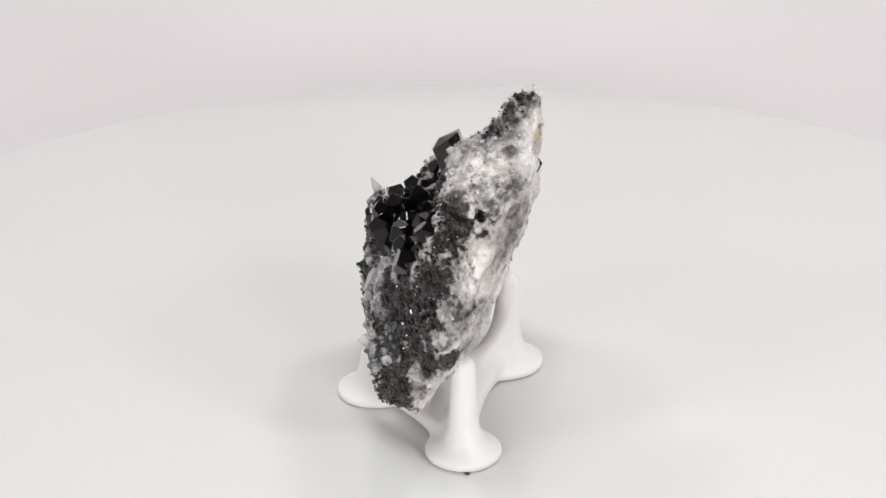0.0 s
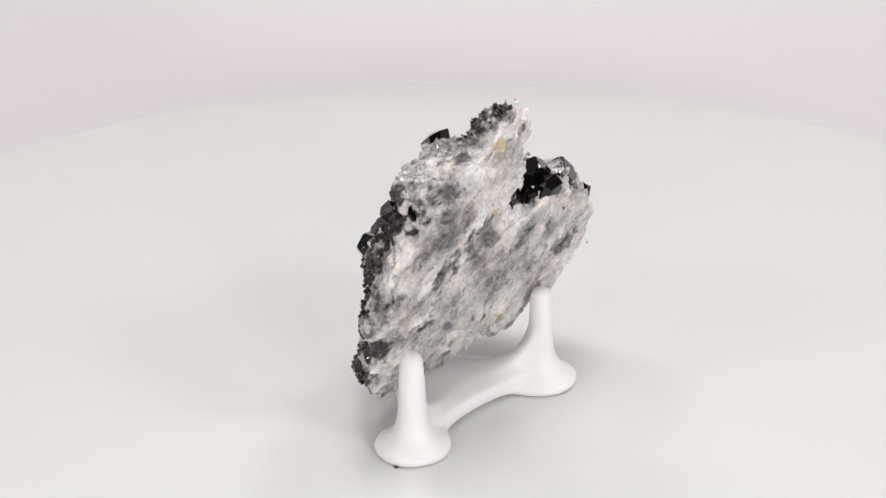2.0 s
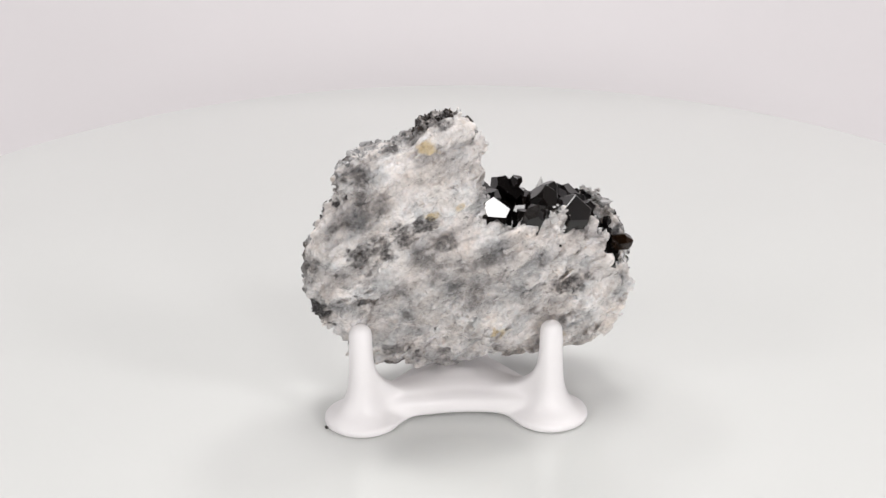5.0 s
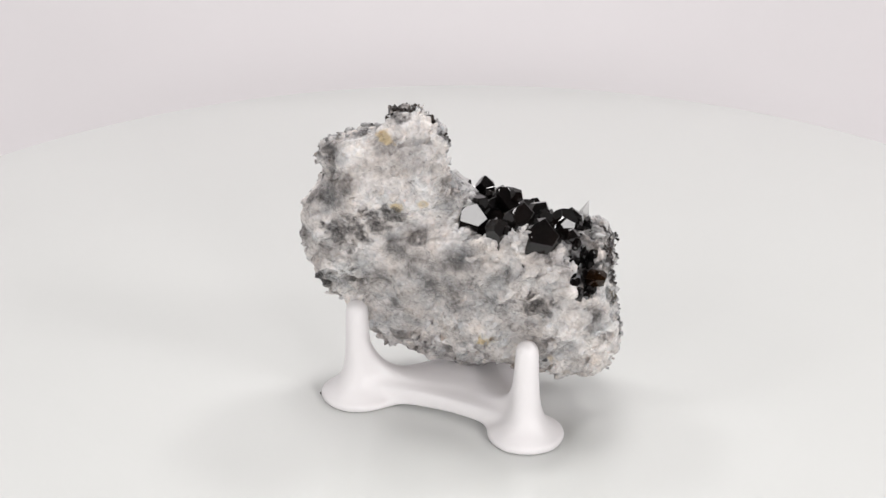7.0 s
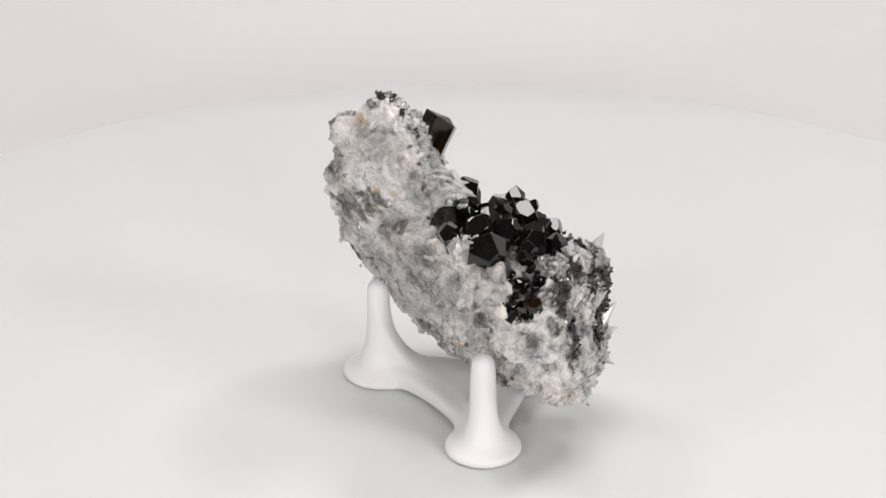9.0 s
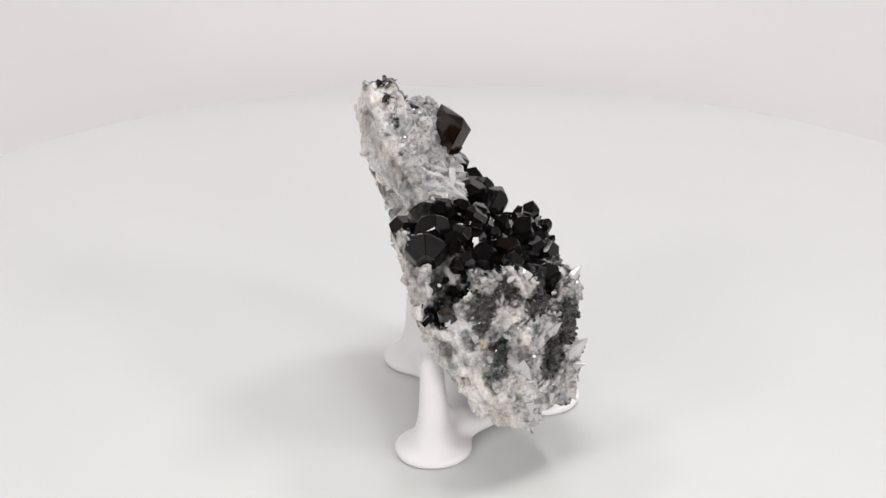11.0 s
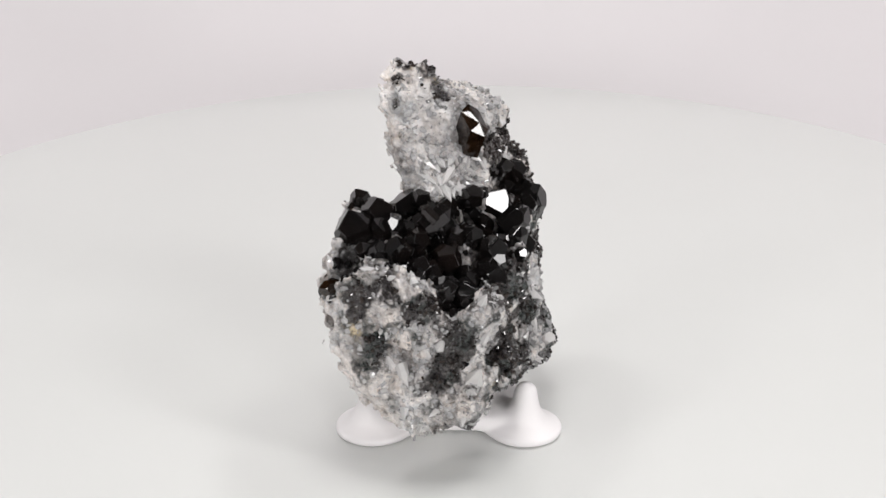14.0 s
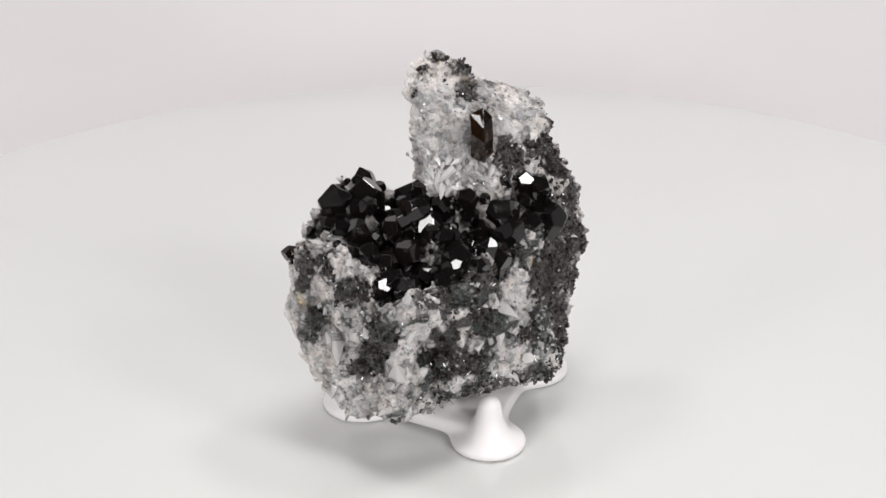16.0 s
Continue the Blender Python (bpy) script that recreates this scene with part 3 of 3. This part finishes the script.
def tabular(name, at, axis, across, r, thin, length, material, parent, rng, label=""):
    """A flattened prism: its axis, the way its broad side runs, and how thin it is."""
    bm = bmesh.new()
    z = Vector(axis).normalized()
    x = (Vector(across) - z * z.dot(Vector(across))).normalized()
    m = Matrix.Translation(Vector(at) * 0.001) @ Matrix((x, z.cross(x), z)).transposed().to_4x4()
    ring = ((-1, 0.25), (-0.55, 1), (0.6, 1), (1, 0.2), (0.55, -1), (-0.6, -1))
    pts = [(a * r, b * thin, -0.5 * length) for a, b in ring] + [(a * r * 1.02, b * thin, length * (0.42 - 0.12 * a - 0.05 * b)) for a, b in ring]
    pts += [(0.35 * r, 0.1 * thin, 0.5 * length), (-0.5 * r, -0.1 * thin, 0.53 * length)]
    hull_bm(bm, [m @ (Vector(p) * 0.001) for p in pts])
    bmesh.ops.dissolve_limit(bm, angle_limit=radians(1.5), verts=bm.verts, edges=bm.edges)
    bmesh.ops.bevel(bm, geom=list(bm.edges), offset=0.00004, segments=1, affect="EDGES", clamp_overlap=True)
    return part(name, bm, material, parent, label)


def crystal(name, at, axis, r, length, material, parent, rng, sink=0.35, label="", tip=0.5):
    bm = bmesh.new()
    m = Matrix.Translation(Vector(at) * 0.001) @ Vector(axis).normalized().to_track_quat("Z", "Y").to_matrix().to_4x4() @ Matrix.Rotation(rng.uniform(0, 2 * pi), 4, "Z")
    pts = crystal_points(r, length * 1.06, rng, tip)
    hull_bm(bm, [m @ (Vector((x, y, z - sink * length)) * 0.001) for x, y, z in pts])
    bmesh.ops.dissolve_limit(bm, angle_limit=radians(1.5), verts=bm.verts, edges=bm.edges)
    bmesh.ops.bevel(bm, geom=list(bm.edges), offset=min(0.00020, 0.00005 * r), segments=1, affect="EDGES", clamp_overlap=True)
    return part(name, bm, material, parent, label)


def plant(V, N, centres, count, apart, rng):
    """Spots on the rock's skin within the given balls (x, y, z, r), no two nearer than apart."""
    keep = np.zeros(len(V), bool)
    for x, y, z, r in centres:
        keep |= ((V - np.array((x, y, z), np.float32)) ** 2).sum(1) < r * r
    idx = np.flatnonzero(keep)
    rng.shuffle(idx)
    taken = []
    for i in idx:
        if len(taken) >= count:
            break
        if not taken or (((V[taken] - V[i]) ** 2).sum(1) > apart * apart).all():
            taken.append(int(i))
    return taken


def druse(name, V, N, spots, rng, r0, r1, l0, l1, spread, material, parent, label):
    """Hundreds of tiny crystals joined into one crust."""
    verts, faces = [], []
    for i in spots:
        big = rng.random() ** 3                      # many small, few large
        r, length = r0 + (r1 - r0) * big, l0 + (l1 - l0) * (0.5 * big + 0.5 * rng.random())
        ax = Vector(N[i]) + Vector((rng.gauss(0, spread), rng.gauss(0, spread), rng.gauss(0, spread)))
        m = Matrix.Translation(Vector(V[i]) * 0.001) @ ax.normalized().to_track_quat("Z", "Y").to_matrix().to_4x4() @ Matrix.Rotation(rng.uniform(0, 2 * pi), 4, "Z")
        s = len(verts)
        top = length - r * rng.uniform(0.5, 1.1)
        jx, jy = rng.uniform(-0.35, 0.35) * r, rng.uniform(-0.35, 0.35) * r
        for z in (-0.5 * length, top * 0.45):
            for k in range(6):
                q = r * rng.uniform(0.8, 1.1)
                verts.append(m @ (Vector((q * cos(pi / 3 * k), q * sin(pi / 3 * k), z)) * 0.001))
        verts.append(m @ (Vector((jx, jy, length * 0.5)) * 0.001))
        for k in range(6):
            j = (k + 1) % 6
            faces.append((s + k, s + j, s + 6 + j, s + 6 + k))
            faces.append((s + 6 + k, s + 6 + j, s + 12))
    me = bpy.data.meshes.new(name)
    me.from_pydata([tuple(v) for v in verts], [], faces)
    return mesh_part(name, me, material, parent, label, kind="stuff")


POCKET = ((11, 25, 58, 5), (7, 13, 57, 6.5), (1, 25, 55, 6.5), (-6, 19, 52, 7), (-10, 0, 51, 7), (-16, 12, 51, 6), (-10, -13, 55, 6), (14, 16, 60, 4.5), (-3, 8, 53, 6), (-11, -18, 53, 4.5), (-13, -6, 53, 4.5), (-11, 20, 48, 5), (-12, 27, 45, 3.5), (12, 31.5, 50, 4.0), (15.5, 33.5, 45, 3.0))


def build_specimen():
    rock_bosses()
    mineral_shade_zones()
    sp = tagged(new("mineral_specimen"), "pale quartz rock with glossy black smoky quartz crystals in a pocket", "mineral")
    V, N = build_rock(sp)
    rng = random.Random(11)
    # named crystals: place, way, radius, length (millimetres)
    tabular("smoky_crystal", (-0.8, -7.0, 70.6), (-0.36, 0.24, 0.9), (-0.82, 0.52, -0.4), 4.5, 2.6, 9.4, M_BROWN, sp, rng, "brown translucent smoky quartz crystal with glossy faces")
    big = []
    for at, way, r, length in (((15.0, 23.4, 54.6), (0.15, 0.25, 0.95), 4.7, 11.5), ((11.9, 17.5, 55.4), (-0.15, 0.2, 0.95), 4.2, 12.0), ((9.9, 6.0, 53.4), (-0.25, 0.2, 0.95), 3.9, 11.0),
                               ((8.9, 1.5, 56.6), (-0.3, 0.3, 0.9), 2.0, 5.0), ((-10.2, -19.6, 47.4), (-0.4, -0.3, 0.87), 4.0, 12.0), ((-5.2, -9.2, 50.8), (-0.55, 0.1, 0.83), 4.6, 12.0),
                               ((-17.0, 0.0, 46.4), (-0.4, 0.2, 0.9), 3.5, 9.0), ((-13.5, 9.0, 49.0), (-0.4, 0.1, 0.9), 3.6, 8.5), ((-6.0, 18.0, 49.5), (-0.6, 0.5, 0.6), 3.4, 8.0),
                               ((3.0, 26.0, 53.0), (-0.5, 0.5, 0.7), 3.2, 8.0), ((-12.5, -7.0, 50.0), (-0.6, -0.5, 0.6), 3.2, 8.0), ((-1.5, 9.0, 51.5), (-0.4, 0.2, 0.9), 3.4, 8.5)):
        crystal("smoky_crystal", at, way, r, length, M_SMOKY, sp, rng, 0.5)
        big.append((Vector(at), r))
    crystal("smoky_crystal", (15.0, 36.6, 46.0), (0.5, 0.8, 0.2), 2.1, 4.6, M_BROWN, sp, rng, 0.4)
    crystal("quartz_crystal", (-20.0, 28.0, 46.5), (-0.5, 0.3, 0.9), 1.2, 3.8, M_CLEAR, sp, rng, 0.4, "clear colourless quartz point", 3.0)
    crystal("quartz_crystal", (-19.0, 30.4, 27.5), (-0.5, 0.45, 0.75), 3.0, 9.0, M_CLEAR, sp, rng, 0.5, "milky pale quartz point", 2.4)
    for i in plant(V, N, [(x, y, z, r * 1.3) for x, y, z, r in POCKET], 290, 1.7, rng):
        if any((Vector(V[i]) - c).length < 1.25 * q for c, q in big):
            continue                                    # hidden by, or spoiling, a large crystal
        r = rng.choice((0.7, 0.9, 1.2, 1.7, 2.6)) * rng.uniform(0.9, 1.1)
        if V[i][1] > 29 and V[i][2] < 52:
            r = min(r, 1.2)                             # the far corner holds small crystals only
        way = Vector(N[i]) * 0.8 + Vector((-0.25, 0.1, 0.5)) + Vector((rng.gauss(0, 0.35), rng.gauss(0, 0.35), rng.gauss(0, 0.35)))
        crystal("smoky_crystal", V[i], way, r, r * rng.uniform(2.0, 3.0), M_SMOKY, sp, rng, 0.4)
    # milky sprays that hang from the tower over the pocket
    for i in plant(V, N, ((1, -3, 60, 5.0), (4, 0, 62, 4.0), (-2, -6, 61, 3.5), (3, 3, 56, 4.5)), 44, 1.4, rng):
        r = rng.uniform(0.5, 1.1)
        way = Vector((-0.55, 0.35, -0.15)) + Vector((rng.gauss(0, 0.35), rng.gauss(0, 0.35), rng.gauss(0, 0.35)))
        crystal("quartz_crystal", V[i], way, r, r * rng.uniform(3.5, 6.0), M_CLEAR, sp, rng, 0.45, "", 2.2)
    # crusts of tiny intergrown crystals: dark, grey and pale nests
    free = N @ BACK.astype(np.float32) < -0.15
    for x, y, z, r in POCKET:
        free &= ((V - np.array((x, y, z), np.float32)) ** 2).sum(1) > (1.25 * r) ** 2
    shade = np.zeros(len(V), np.float32)
    for k, c, r, a in ZONES:
        f = step(1.3, 0.6, np.linalg.norm(V - c, axis=1) / r) * a
        shade = shade * (1 - f) - f * 0.6 if k == "white" else np.maximum(shade, f) if k in ("smoky", "green") else shade
    low = step(58, 46, V[:, 2])
    nest = 0.55 * value_noise(V, 5.0, 40) + 0.5 * value_noise(V, 2.2, 41) + 1.3 * shade + 0.12 * low - 0.25 * step(20, 36, V[:, 1]) - 0.1
    for name, lo, hi, count, r0, r1, l1, material, label in (
            ("smoky_druse", 0.34, 9.0, 2000, 0.12, 0.65, 1.8, M_DRUSE, "glittering crust of tiny dark crystals"),
            ("grey_druse", -0.10, 0.40, 650, 0.12, 0.7, 2.0, M_GREY_DRUSE, "crust of small grey quartz points"),
            ("quartz_druse", -9.0, -0.05, 1100, 0.12, 0.9, 2.4, M_PALE_DRUSE, "crust of small clear and milky quartz points")):
        keep = np.flatnonzero(free & (nest > lo) & (nest < hi))
        rng.shuffle(keep)
        druse(name, V, N, keep[:count], rng, r0, r1, 0.6, l1, 0.75, material, sp, label)
    keep = np.flatnonzero(free & (nest < 0.15) & (V[:, 2] < 60))
    rng.shuffle(keep)
    for i in keep[:60]:
        r = rng.uniform(0.6, 1.6)
        way = Vector(N[i]) * 0.6 + Vector((rng.gauss(0, 0.6), rng.gauss(0, 0.6), rng.gauss(0.1, 0.6)))
        crystal("quartz_crystal", V[i], way, r, r * rng.uniform(2.2, 4.0), M_CLEAR, sp, rng, 0.6, "", 1.6)
    return sp


def build_speck():
    bm = bmesh.new()
    bmesh.ops.create_icosphere(bm, subdivisions=2, radius=0.00045)
    for v in bm.verts:
        v.co = v.co * (1 + 0.4 * noise.noise(v.co * 3000)) 
        v.co.x *= 1.5
        v.co.z = v.co.z * 0.5 + 0.0003
        v.co += Vector((0.0025, -0.0338, 0))
    ob = part("grit_speck", bm, M_SPECK, None, "tiny dark speck of grit on the turntable beside the stand")
    return tagged(ob, category="speck")


# ================= motion =================
def motions():
    rows = [(float(t), pose(0, 0, 0, 0, 0, SPIN * t)) for t in range(17)]
    for ob in (TURNTABLE, STAND, SPECIMEN, SPECK):
        walk(ob, rows)


build_backdrop()
build_room()
TURNTABLE = build_turntable()
STAND = build_stand()
SPECIMEN = build_specimen()
SPECK = build_speck()
motions()
